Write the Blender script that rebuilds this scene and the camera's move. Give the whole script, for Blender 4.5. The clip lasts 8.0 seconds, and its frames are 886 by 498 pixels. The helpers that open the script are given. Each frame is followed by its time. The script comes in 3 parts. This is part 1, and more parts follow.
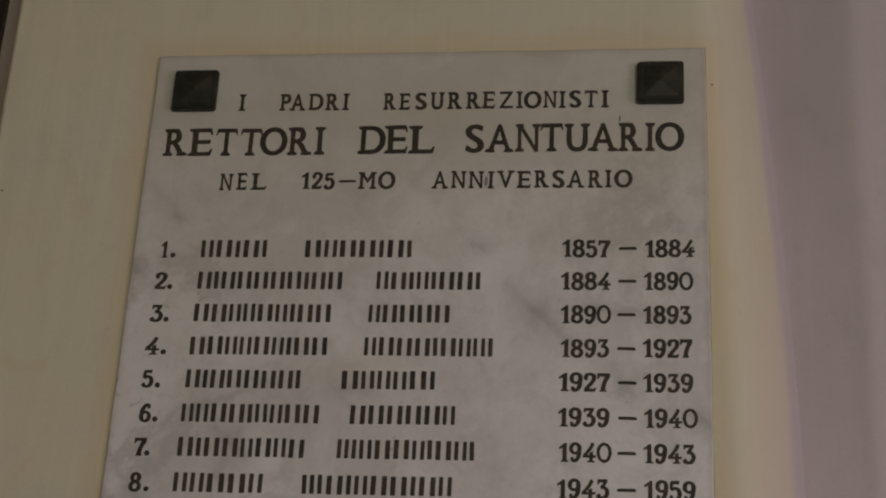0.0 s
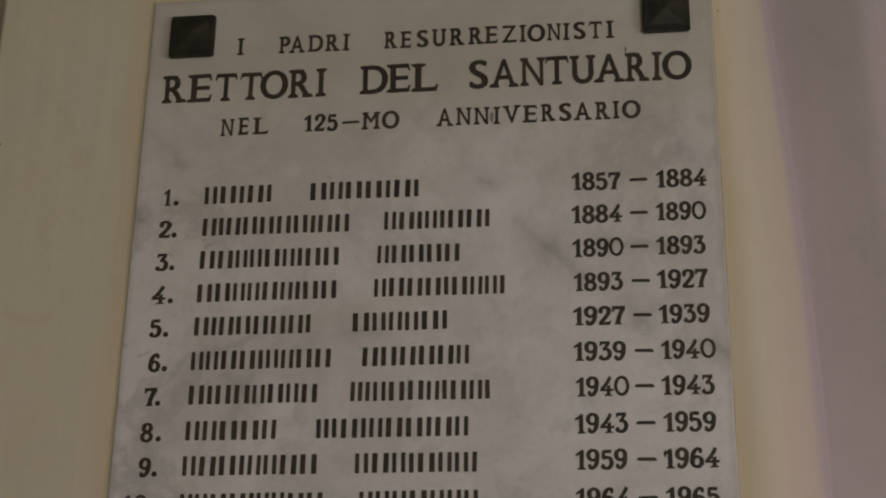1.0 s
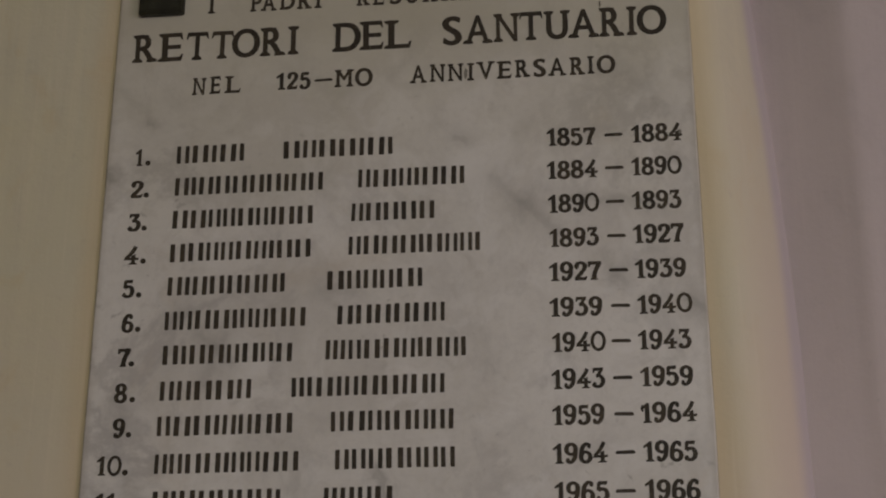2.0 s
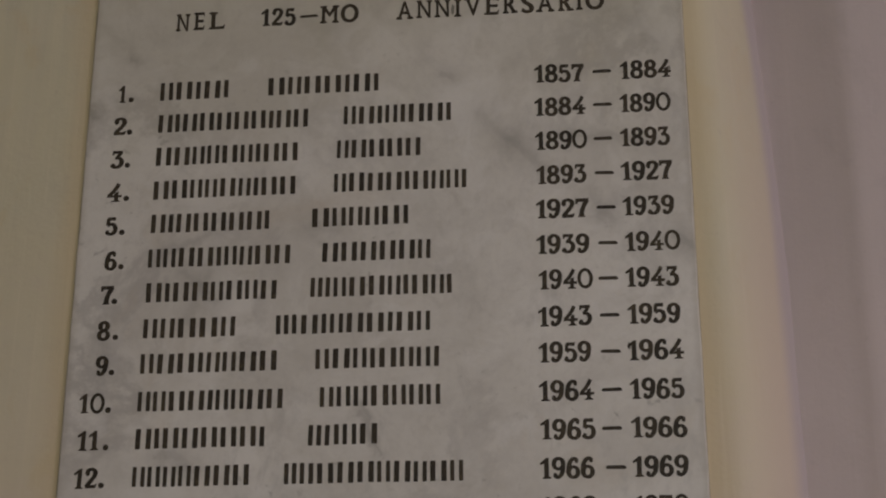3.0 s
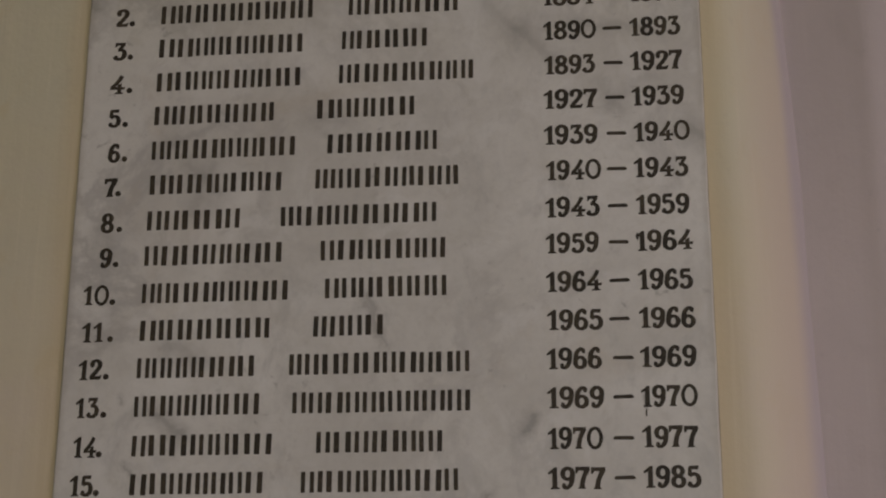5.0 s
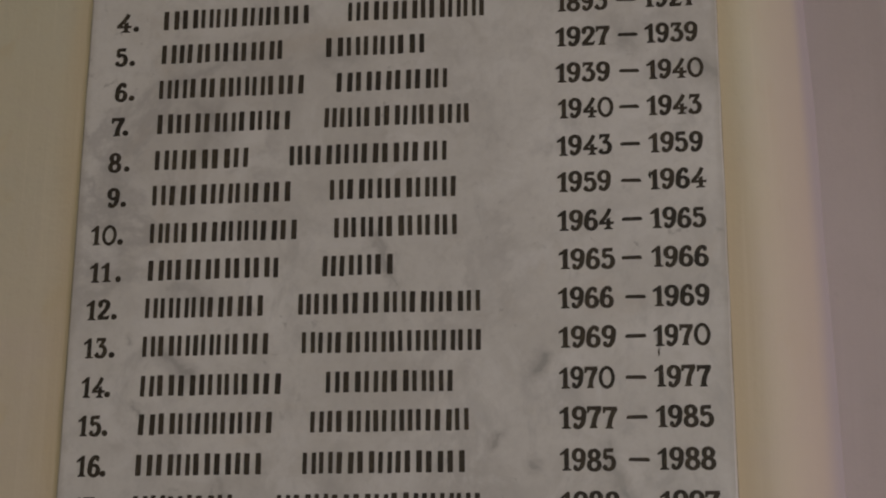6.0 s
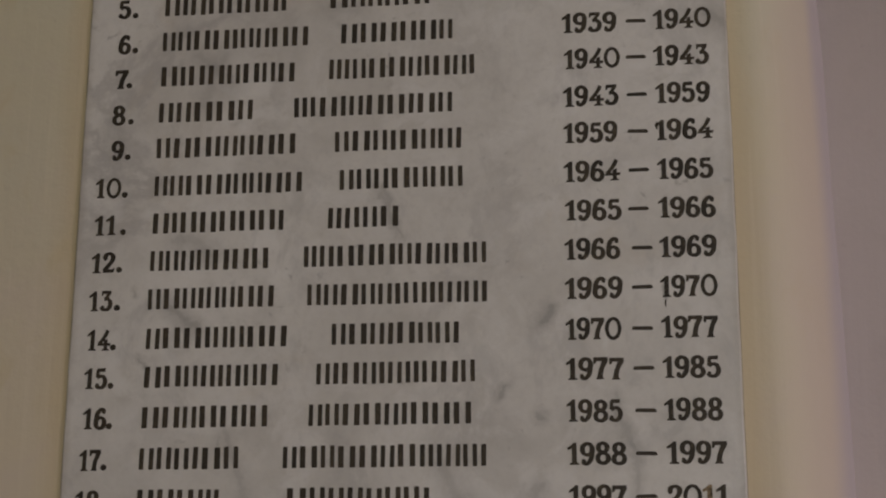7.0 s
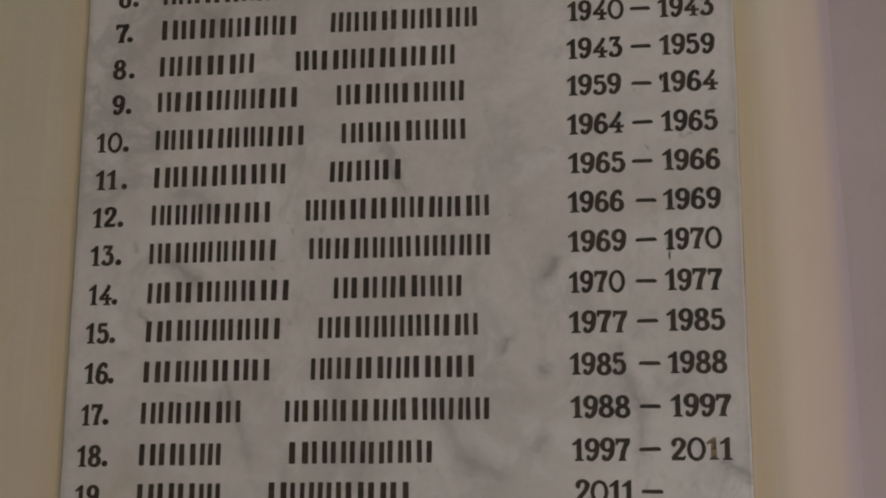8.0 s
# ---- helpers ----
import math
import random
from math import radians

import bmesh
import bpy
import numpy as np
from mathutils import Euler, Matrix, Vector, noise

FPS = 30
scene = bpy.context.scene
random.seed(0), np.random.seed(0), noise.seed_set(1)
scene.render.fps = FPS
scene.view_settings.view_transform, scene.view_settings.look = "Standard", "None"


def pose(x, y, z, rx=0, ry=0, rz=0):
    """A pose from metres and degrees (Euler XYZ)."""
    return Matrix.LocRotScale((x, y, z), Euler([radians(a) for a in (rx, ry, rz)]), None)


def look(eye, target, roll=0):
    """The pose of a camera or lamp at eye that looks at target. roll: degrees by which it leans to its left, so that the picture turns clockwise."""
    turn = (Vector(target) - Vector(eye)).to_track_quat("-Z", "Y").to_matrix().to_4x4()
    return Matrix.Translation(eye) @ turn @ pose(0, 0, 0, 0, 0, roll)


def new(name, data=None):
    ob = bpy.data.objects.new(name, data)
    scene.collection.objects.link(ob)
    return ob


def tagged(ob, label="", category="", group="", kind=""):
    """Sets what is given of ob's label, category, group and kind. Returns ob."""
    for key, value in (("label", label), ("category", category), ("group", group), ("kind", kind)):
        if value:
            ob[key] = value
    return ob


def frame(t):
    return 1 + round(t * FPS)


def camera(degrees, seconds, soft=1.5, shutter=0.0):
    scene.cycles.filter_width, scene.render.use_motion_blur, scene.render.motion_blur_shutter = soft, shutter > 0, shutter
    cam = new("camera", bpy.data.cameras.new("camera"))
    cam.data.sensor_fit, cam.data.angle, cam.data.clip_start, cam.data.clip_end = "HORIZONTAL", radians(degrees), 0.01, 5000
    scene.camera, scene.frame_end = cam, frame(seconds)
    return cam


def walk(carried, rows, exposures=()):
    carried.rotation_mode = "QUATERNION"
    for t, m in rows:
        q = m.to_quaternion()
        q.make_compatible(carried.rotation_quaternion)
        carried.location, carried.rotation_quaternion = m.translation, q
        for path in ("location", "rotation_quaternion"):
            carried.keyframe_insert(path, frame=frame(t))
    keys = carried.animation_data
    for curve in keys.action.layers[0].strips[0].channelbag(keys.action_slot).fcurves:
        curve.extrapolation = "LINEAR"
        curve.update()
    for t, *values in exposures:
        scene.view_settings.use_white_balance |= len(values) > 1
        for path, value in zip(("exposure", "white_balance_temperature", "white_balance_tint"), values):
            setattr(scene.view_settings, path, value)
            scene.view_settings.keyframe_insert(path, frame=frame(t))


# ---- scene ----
cam = camera(31.8, 8.0, 2.0)
PATH = [
    (0, (0.2234, -1.4637, 1.5423), (-0.0188, 0.3627, 2.3205), 2.91),
    (0.1, (0.2215, -1.4603, 1.5441), (-0.0240, 0.3665, 2.3202), 2.87),
    (0.2, (0.2210, -1.4560, 1.5409), (-0.0284, 0.3701, 2.3176), 2.80),
    (0.3, (0.2198, -1.4513, 1.5373), (-0.0293, 0.3741, 2.3156), 2.67),
    (0.4, (0.2162, -1.4461, 1.5332), (-0.0301, 0.3806, 2.3093), 2.41),
    (0.5, (0.2134, -1.4438, 1.5288), (-0.0309, 0.3839, 2.3035), 2.41),
    (0.7, (0.2124, -1.4379, 1.5275), (-0.0333, 0.3966, 2.2852), 2.00),
    (0.8, (0.2130, -1.4342, 1.5274), (-0.0339, 0.4039, 2.2760), 1.49),
    (1, (0.2085, -1.4300, 1.5226), (-0.0309, 0.4119, 2.2642), 0.88),
    (1.2, (0.2114, -1.4256, 1.5207), (-0.0244, 0.4195, 2.2556), 0.66),
    (1.5, (0.2103, -1.4198, 1.5155), (-0.0158, 0.4286, 2.2450), 0.29),
    (1.7, (0.2103, -1.4165, 1.5108), (-0.0088, 0.4339, 2.2374), 0.13),
    (2.8, (0.2134, -1.3945, 1.4926), (0.0058, 0.4747, 2.1731), 0.04),
    (3, (0.2163, -1.3891, 1.4865), (0.0079, 0.4825, 2.1603), 0.09),
    (3.2, (0.2147, -1.3895, 1.4847), (0.0099, 0.4857, 2.1492), 0.00),
    (3.5, (0.2117, -1.3871, 1.4805), (0.0069, 0.4915, 2.1355), -0.03),
    (3.7, (0.2115, -1.3836, 1.4773), (0.0045, 0.4978, 2.1236), -0.04),
    (4, (0.2160, -1.3791, 1.4725), (-0.0024, 0.5051, 2.1065), 0.07),
    (4.2, (0.2187, -1.3759, 1.4690), (-0.0052, 0.5103, 2.0951), 0.14),
    (4.5, (0.2208, -1.3711, 1.4623), (-0.0056, 0.5176, 2.0801), 0.25),
    (4.7, (0.2211, -1.3665, 1.4577), (-0.0060, 0.5248, 2.0673), 0.26),
    (5.8, (0.2177, -1.3461, 1.4391), (-0.0232, 0.5595, 1.9965), 0.34),
    (6, (0.2180, -1.3411, 1.4348), (-0.0255, 0.5664, 1.9847), 0.36),
    (6.2, (0.2156, -1.3377, 1.4308), (-0.0253, 0.5726, 1.9717), 0.35),
    (6.5, (0.2186, -1.3335, 1.4293), (-0.0293, 0.5801, 1.9552), 0.31),
    (6.7, (0.2178, -1.3331, 1.4262), (-0.0316, 0.5825, 1.9445), 0.35),
    (7, (0.2160, -1.3332, 1.4242), (-0.0347, 0.5851, 1.9312), 0.26),
    (7.2, (0.2182, -1.3289, 1.4196), (-0.0377, 0.5895, 1.9236), 0.25),
    (7.5, (0.2158, -1.3247, 1.4157), (-0.0386, 0.5971, 1.9077), 0.27),
    (7.7, (0.2173, -1.3197, 1.4099), (-0.0396, 0.6028, 1.8980), 0.31),
    (8, (0.2205, -1.3200, 1.4075), (-0.0432, 0.6046, 1.8834), 0.25),
]
walk(cam, [(t, look(eye, target, roll)) for t, eye, target, roll in PATH])


def part(name, bm, material, parent, label=""):
    """Links a bmesh as one mesh object under a thing or a part."""
    me = bpy.data.meshes.new(name)
    bm.to_mesh(me)
    bm.free()
    me.materials.append(material)
    ob = new(name, me)
    ob.parent = parent
    if label:
        tagged(ob, label)
    return ob


# ---- world and light ----
world = bpy.data.worlds.new("world")
scene.world = world
world.use_nodes = True
wn = world.node_tree
sky = wn.nodes.new("ShaderNodeTexSky")
sky.sky_type, sky.sun_disc = "NISHITA", False
sky.sun_elevation, sky.sun_rotation = radians(35), radians(150)
wn.links.new(sky.outputs[0], wn.nodes["Background"].inputs[0])
wn.nodes["Background"].inputs[1].default_value = 0.08


def window_light(name, place, aim, wide, high, watts, colour):
    lamp = bpy.data.lights.new(name, "AREA")
    lamp.shape, lamp.size, lamp.size_y = "RECTANGLE", wide, high
    lamp.energy, lamp.color = watts, colour
    ob = new(name, lamp)
    ob.matrix_world = look(place, aim)
    return ob


# unseen window; its side follows from the studs' lit right faces
window_light("south_window_daylight", (1.9, -4.62, 1.75), (1.9, 0, 1.75), 1.3, 1.8, 38.8, (0.970, 0.985, 0.900))
# added fill with no known source, to brighten and pinken the right
window_light("east_added_fill", (2.97, -2.1, 1.36), (0, -2.1, 1.36), 1.1, 1.4, 23.2, (1.0, 0.81, 0.985))


TOP, BOTTOM, HALF, THICK = 2.400, 1.400, 0.300, 0.012


# ---- materials ----
class Mat:
    """A node material with short helpers."""

    def __init__(self, name, rough=0.6, metal=0.0):
        self.m = bpy.data.materials.new(name)
        self.m.use_nodes = True
        self.t = self.m.node_tree
        self.bsdf = self.t.nodes["Principled BSDF"]
        self.bsdf.inputs["Roughness"].default_value = rough
        self.bsdf.inputs["Metallic"].default_value = metal
        self.co = self.t.nodes.new("ShaderNodeTexCoord").outputs["Object"]

    def put(self, socket, value):
        if isinstance(value, bpy.types.NodeSocket):
            self.t.links.new(value, socket)
        else:
            socket.default_value = value

    def math(self, op, a, b=0.0, clamp=False):
        n = self.t.nodes.new("ShaderNodeMath")
        n.operation, n.use_clamp = op, clamp
        self.put(n.inputs[0], a)
        self.put(n.inputs[1], b)
        return n.outputs[0]

    def stretch(self, sx, sy, sz):
        n = self.t.nodes.new("ShaderNodeMapping")
        self.t.links.new(self.co, n.inputs["Vector"])
        n.inputs["Scale"].default_value = (sx, sy, sz)
        return n.outputs[0]

    def noise(self, scale, detail=4.0, rough=0.55, warp=0.0, co=None):
        n = self.t.nodes.new("ShaderNodeTexNoise")
        n.inputs["Scale"].default_value = scale
        n.inputs["Detail"].default_value = detail
        n.inputs["Roughness"].default_value = rough
        n.inputs["Distortion"].default_value = warp
        self.t.links.new(co or self.co, n.inputs["Vector"])
        return n.outputs["Fac"]

    def ramp(self, fac, low, high, to_low=0.0, to_high=1.0):
        n = self.t.nodes.new("ShaderNodeMapRange")
        n.interpolation_type = "SMOOTHSTEP"
        self.put(n.inputs["Value"], fac)
        for key, v in (("From Min", low), ("From Max", high), ("To Min", to_low), ("To Max", to_high)):
            n.inputs[key].default_value = v
        return n.outputs["Result"]

    def mix(self, fac, a, b):
        n = self.t.nodes.new("ShaderNodeMix")
        n.data_type = "RGBA"
        self.put(n.inputs["Factor"], fac)
        for key, v in (("A", a), ("B", b)):
            socket = [s for s in n.inputs if s.name == key and s.type == "RGBA"][0]
            self.put(socket, (*v, 1.0) if isinstance(v, tuple) else v)
        return [s for s in n.outputs if s.type == "RGBA"][0]

    def colour(self, value):
        self.put(self.bsdf.inputs["Base Color"], (*value, 1.0) if isinstance(value, tuple) else value)

    def bump(self, height, strength, distance):
        n = self.t.nodes.new("ShaderNodeBump")
        n.inputs["Strength"].default_value = strength
        n.inputs["Distance"].default_value = distance
        self.t.links.new(height, n.inputs["Height"])
        self.t.links.new(n.outputs[0], self.bsdf.inputs["Normal"])

    def axes(self):
        n = self.t.nodes.new("ShaderNodeSeparateXYZ")
        self.t.links.new(self.co, n.inputs[0])
        return n.outputs[0], n.outputs[1], n.outputs[2]


def plaster(name, base, warm, dirt, rough=0.75, whole=False):
    """Old limewash: broad mottling, fine grain, vertical brush drags."""
    m = Mat(name, rough)
    c = m.mix(m.ramp(m.noise(3.0, 5, 0.6, 0.4), 0.35, 0.68), base, warm)
    c = m.mix(m.ramp(m.noise(16.0, 4, 0.6, 0.6), 0.5, 0.75, 0.0, 0.35), c, dirt)
    c = m.mix(m.ramp(m.noise(1.7, 4, 0.6, 0.6), 0.45, 0.7, 0.0, 0.3), c, tuple(v * f for v, f in zip(warm, (1.03, 0.95, 0.93))))
    drag = m.noise(1.0, 3, 0.6, 0.0, m.stretch(60, 60, 3))
    c = m.mix(m.ramp(drag, 0.48, 0.75, 0.0, 0.45), c, tuple(v * 1.06 for v in warm))
    spot = m.ramp(m.noise(55.0, 2, 0.5), 0.70, 0.78, 0.0, 0.35)
    c = m.mix(spot, c, dirt)
    m.colour(c)
    h = m.math("ADD", m.noise(9.0, 3, 0.5), m.math("MULTIPLY", m.noise(120.0, 4, 0.6), 0.22))
    m.bump(m.math("ADD", h, m.math("MULTIPLY", drag, 0.25)), 0.5, 0.004)
    return m if whole else m.m


def right_edge(z):
    """The pier's right side narrows gently upwards, its curve fitted to the camera's view."""
    if z < 1.5:
        return 0.396
    return 0.396 - 0.045 * min(z - 1.5, 1.3) ** 2 - 0.11 * max(z - 2.8, 0)


def pier_paint():
    """Cream limewash, ochre along the plaque, painted edge light, and a blend into grey-lilac at the rounded edge."""
    m = plaster("cream_limewash", (0.605, 0.578, 0.455), (0.62, 0.583, 0.432), (0.51, 0.48, 0.39), whole=True)
    c = m.bsdf.inputs["Base Color"].links[0].from_socket
    x, y, z = m.axes()
    # tan grows towards the bottom, with an uneven upper limit
    low_tan = m.ramp(m.math("ADD", z, m.math("MULTIPLY", m.noise(5.0, 5, 0.6, 0.5), 0.5)), 1.85, 2.35, 0.6, 0.0)
    c = m.mix(low_tan, c, (0.66, 0.565, 0.445))
    rosy = m.ramp(m.math("ADD", z, m.math("MULTIPLY", m.noise(3.0, 3, 0.5), 0.4)), 2.05, 2.5, 1.0, 0.25)
    c = m.mix(m.math("MULTIPLY", m.ramp(m.noise(10.0, 6, 0.66, 0.5), 0.47, 0.66, 0.0, 0.42), rosy), c, (0.63, 0.545, 0.475))
    c = m.mix(m.ramp(m.noise(15.0, 5, 0.62, 0.8, m.stretch(1.3, 1, 0.8)), 0.54, 0.70, 0.0, 0.38), c, (0.60, 0.515, 0.335))
    stray = m.math("MULTIPLY", m.math("SUBTRACT", m.noise(6.0, 6, 0.6, 0.0, m.stretch(3, 3, 1)), 0.5), 0.03)
    near = m.math("ADD", m.math("MAXIMUM", m.math("SUBTRACT", m.math("ABSOLUTE", x), HALF), m.math("SUBTRACT", z, TOP)), stray)
    c = m.mix(m.ramp(near, 0.0, 0.035, 0.6, 0.0), c, (0.61, 0.50, 0.31))
    brush = m.noise(1.0, 5, 0.7, 0.0, m.stretch(150, 150, 2.2))
    c = m.mix(m.ramp(brush, 0.52, 0.72, 0.0, 0.26), c, (0.72, 0.645, 0.52))
    up = m.math("MAXIMUM", m.math("SUBTRACT", z, 1.5), 0.0)
    edge = m.math("SUBTRACT", 0.396, m.math("MULTIPLY", m.math("MULTIPLY", up, up), 0.045))
    short = m.math("ADD", m.math("SUBTRACT", edge, x), m.math("MULTIPLY", stray, 0.25))
    # pinkish light on the turning right side, mixed into the colour
    c = m.mix(m.math("MULTIPLY", m.ramp(short, 0.01, 0.075, 0.85, 0.0), rosy), c, (0.625, 0.53, 0.455))
    # light catching the rounded left edge, painted as a paler rim
    lightened = m.math("ADD", m.math("SUBTRACT", x, -0.4765), stray)
    c = m.mix(m.ramp(lightened, 0.0, 0.022, 0.7, 0.0), c, (0.74, 0.68, 0.56))
    # colour blend that softens the edge towards the lilac wall
    reach = m.ramp(z, 1.45, 2.20, 0.025, 0.012)
    edge_fade = m.ramp(m.math("DIVIDE", m.math("ADD", short, 0.002), reach), 0.1, 1.0, 1.0, 0.0)
    c = m.mix(edge_fade, c, (0.515, 0.455, 0.47))
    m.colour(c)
    return m.m


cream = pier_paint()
lilac = plaster("grey_lilac_limewash", (0.535, 0.475, 0.49), (0.575, 0.505, 0.515), (0.46, 0.41, 0.42))
brown_plaster = plaster("brown_grey_plaster", (0.26, 0.22, 0.18), (0.30, 0.25, 0.2), (0.2, 0.17, 0.14))
bay_plaster = plaster("warm_grey_plaster", (0.50, 0.44, 0.38), (0.54, 0.47, 0.4), (0.4, 0.35, 0.3))
# yellowed so that the unseen walls bounce warm light
white_plaster = plaster("pale_plaster", (0.60, 0.56, 0.41), (0.64, 0.58, 0.42), (0.48, 0.45, 0.35))


def marble_material():
    m = Mat("white_veined_marble", 0.33)
    x, y, z = m.axes()
    cloud = m.noise(5.0, 6, 0.6, 0.8)
    c = m.mix(m.ramp(cloud, 0.34, 0.66), (0.575, 0.56, 0.535), (0.695, 0.685, 0.665))
    vein = m.math("ABSOLUTE", m.math("SUBTRACT", m.noise(4.2, 8, 0.66, 0.35), 0.5))
    mask = m.ramp(m.noise(3.1, 3, 0.5, 0.5), 0.46, 0.66)
    c = m.mix(m.math("MULTIPLY", m.ramp(vein, 0.0, 0.05, 0.55, 0.0), mask), c, (0.38, 0.37, 0.37))
    grain = m.ramp(m.noise(34.0, 5, 0.65, 0.6), 0.54, 0.74, 0.0, 0.42)
    c = m.mix(grain, c, (0.48, 0.46, 0.43))
    fine = m.ramp(m.noise(130.0, 4, 0.7), 0.42, 0.7, 0.0, 0.22)
    c = m.mix(fine, c, (0.47, 0.455, 0.44))
    blot = m.math("MULTIPLY", m.ramp(m.noise(13.0, 4, 0.6, 0.9), 0.53, 0.72), m.ramp(m.noise(2.6, 2, 0.5), 0.4, 0.6, 0.12, 0.34))
    c = m.mix(blot, c, (0.41, 0.40, 0.385))
    speck = m.math("MULTIPLY", m.ramp(m.noise(75.0, 3, 0.55, 0.4), 0.62, 0.72), m.ramp(m.noise(6.0, 3, 0.5), 0.48, 0.66, 0.0, 0.6))
    c = m.mix(speck, c, (0.30, 0.295, 0.29))
    milky = m.math("MULTIPLY", m.ramp(m.noise(17.0, 6, 0.66, 0.7), 0.47, 0.66, 0.0, 0.55), m.ramp(m.noise(4.5, 3, 0.5), 0.36, 0.6, 0.35, 1.0))
    c = m.mix(milky, c, (0.755, 0.75, 0.745))
    ashen = m.ramp(m.noise(11.0, 7, 0.7, 0.5, m.stretch(1.5, 1, 0.9)), 0.52, 0.68, 0.0, 0.46)
    c = m.mix(ashen, c, (0.44, 0.435, 0.43))
    tan = m.ramp(m.noise(7.0, 4, 0.6, 1.0), 0.6, 0.78, 0.0, 0.35)
    c = m.mix(tan, c, (0.55, 0.47, 0.37))
    wob = m.math("MULTIPLY", m.math("SUBTRACT", m.noise(12.0, 9, 0.68), 0.5), 0.05)
    wob2 = m.math("MULTIPLY", m.math("SUBTRACT", m.noise(14.0, 9, 0.68, 0.3), 0.5), 0.05)
    xs, zs = m.math("ADD", x, wob), m.math("ADD", z, wob2)

    def streak(c, ax, az, bx, bz, width, strength, tint=(0.27, 0.265, 0.26)):
        """A ragged-edged streak from (ax, az) to (bx, bz), for veins, stains and painted dimness."""
        dx, dz = bx - ax, bz - az
        n = dx * dx + dz * dz
        px, pz = m.math("SUBTRACT", xs, ax), m.math("SUBTRACT", zs, az)
        along = m.math("DIVIDE", m.math("ADD", m.math("MULTIPLY", px, dx), m.math("MULTIPLY", pz, dz)), n, True)
        ex = m.math("SUBTRACT", px, m.math("MULTIPLY", along, dx))
        ez = m.math("SUBTRACT", pz, m.math("MULTIPLY", along, dz))
        away = m.math("SQRT", m.math("ADD", m.math("MULTIPLY", ex, ex), m.math("MULTIPLY", ez, ez)))
        c = m.mix(m.ramp(away, 0.0, width * 1.7, strength * 0.55, 0.0), c, tint)
        return m.mix(m.ramp(away, width * 0.1, width * 0.5, strength * 0.5, 0.0), c, tint)

    c = streak(c, 0.112, 0.999, 0.139, 0.990, 0.012, 0.486)
    c = streak(c, -0.120, 0.865, -0.051, 0.824, 0.02, 0.238)
    c = streak(c, -0.302, 0.852, -0.243, 0.798, 0.014, 0.27)
    c = streak(c, 0.061, 0.773, 0.071, 0.769, 0.012, 0.432)
    c = streak(c, 0.230, 0.848, 0.269, 0.790, 0.016, 0.324)
    c = streak(c, 0.095, 0.729, 0.128, 0.693, 0.016, 0.324)
    c = streak(c, 0.125, 0.693, 0.162, 0.666, 0.014, 0.378)
    c = streak(c, -0.184, 0.528, -0.163, 0.571, 0.014, 0.324)
    c = streak(c, 0.212, 0.616, 0.251, 0.646, 0.014, 0.27)
    c = streak(c, -0.189, 0.574, -0.157, 0.536, 0.012, 0.378)
    c = streak(c, 0.200, 0.639, 0.228, 0.609, 0.012, 0.324)
    c = streak(c, -0.018, 0.429, -0.000, 0.399, 0.006, 0.40)
    c = streak(c, -0.204, 0.394, -0.176, 0.379, 0.014, 0.378)
    c = streak(c, 0.283, 0.594, 0.301, 0.577, 0.014, 0.54)
    c = streak(c, -0.300, 0.754, -0.291, 0.744, 0.008, 0.7425)
    c = streak(c, -0.257, 0.805, -0.251, 0.800, 0.008, 0.54)
    c = streak(c, -0.063, 0.610, -0.040, 0.608, 0.016, 0.324)
    c = streak(c, 0.185, 0.702, 0.261, 0.686, 0.01, 0.27)
    c = streak(c, 0.130, 0.305, 0.136, 0.320, 0.007, 0.85)
    c = streak(c, 0.092, 0.243, 0.098, 0.252, 0.006, 0.70)
    c = streak(c, -0.016, 0.436, 0.005, 0.390, 0.005, 0.45)
    c = streak(c, -0.209, 0.330, -0.183, 0.310, 0.009, 0.675)
    c = streak(c, -0.244, 0.351, -0.240, 0.345, 0.004, 0.45)
    c = streak(c, -0.235, 0.285, -0.230, 0.279, 0.004, 0.6)
    c = streak(c, 0.046, 0.187, 0.064, 0.146, 0.016, 0.432)
    c = streak(c, 0.064, 0.146, 0.084, 0.131, 0.014, 0.378)
    c = streak(c, 0.194, 0.240, 0.206, 0.201, 0.007, 0.4725)
    c = streak(c, 0.206, 0.201, 0.208, 0.154, 0.007, 0.405)
    c = streak(c, 0.283, 0.143, 0.300, 0.133, 0.008, 0.81)
    c = streak(c, 0.128, 0.221, 0.133, 0.220, 0.006, 0.675)
    c = streak(c, -0.150, 0.212, -0.130, 0.157, 0.01, 0.405)
    c = streak(c, 0.116, 0.155, 0.125, 0.164, 0.01, 0.4725)
    c = streak(c, -0.030, 0.151, -0.051, 0.206, 0.02, 0.194)
    c = streak(c, 0.236, 0.206, 0.255, 0.230, 0.01, 0.3375)
    c = streak(c, 0.238, 0.333, 0.239, 0.323, 0.0022, 0.85)
    c = streak(c, 0.252, 0.205, 0.266, 0.191, 0.012, 0.216)
    c = streak(c, -0.243, 0.134, -0.253, 0.114, 0.02, 0.4, (0.52, 0.44, 0.34))
    c = streak(c, -0.013, 0.644, -0.113, 0.624, 0.02, 0.18, (0.52, 0.44, 0.34))
    c = streak(c, -0.2995, 0.905, -0.2995, 0.853, 0.0035, 0.8, (0.76, 0.74, 0.70))
    # two wide dark bands paint the dimmer light across the heading
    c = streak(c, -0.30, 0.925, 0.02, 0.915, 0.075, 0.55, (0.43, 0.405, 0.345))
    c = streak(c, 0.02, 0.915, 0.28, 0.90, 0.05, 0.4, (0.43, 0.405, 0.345))
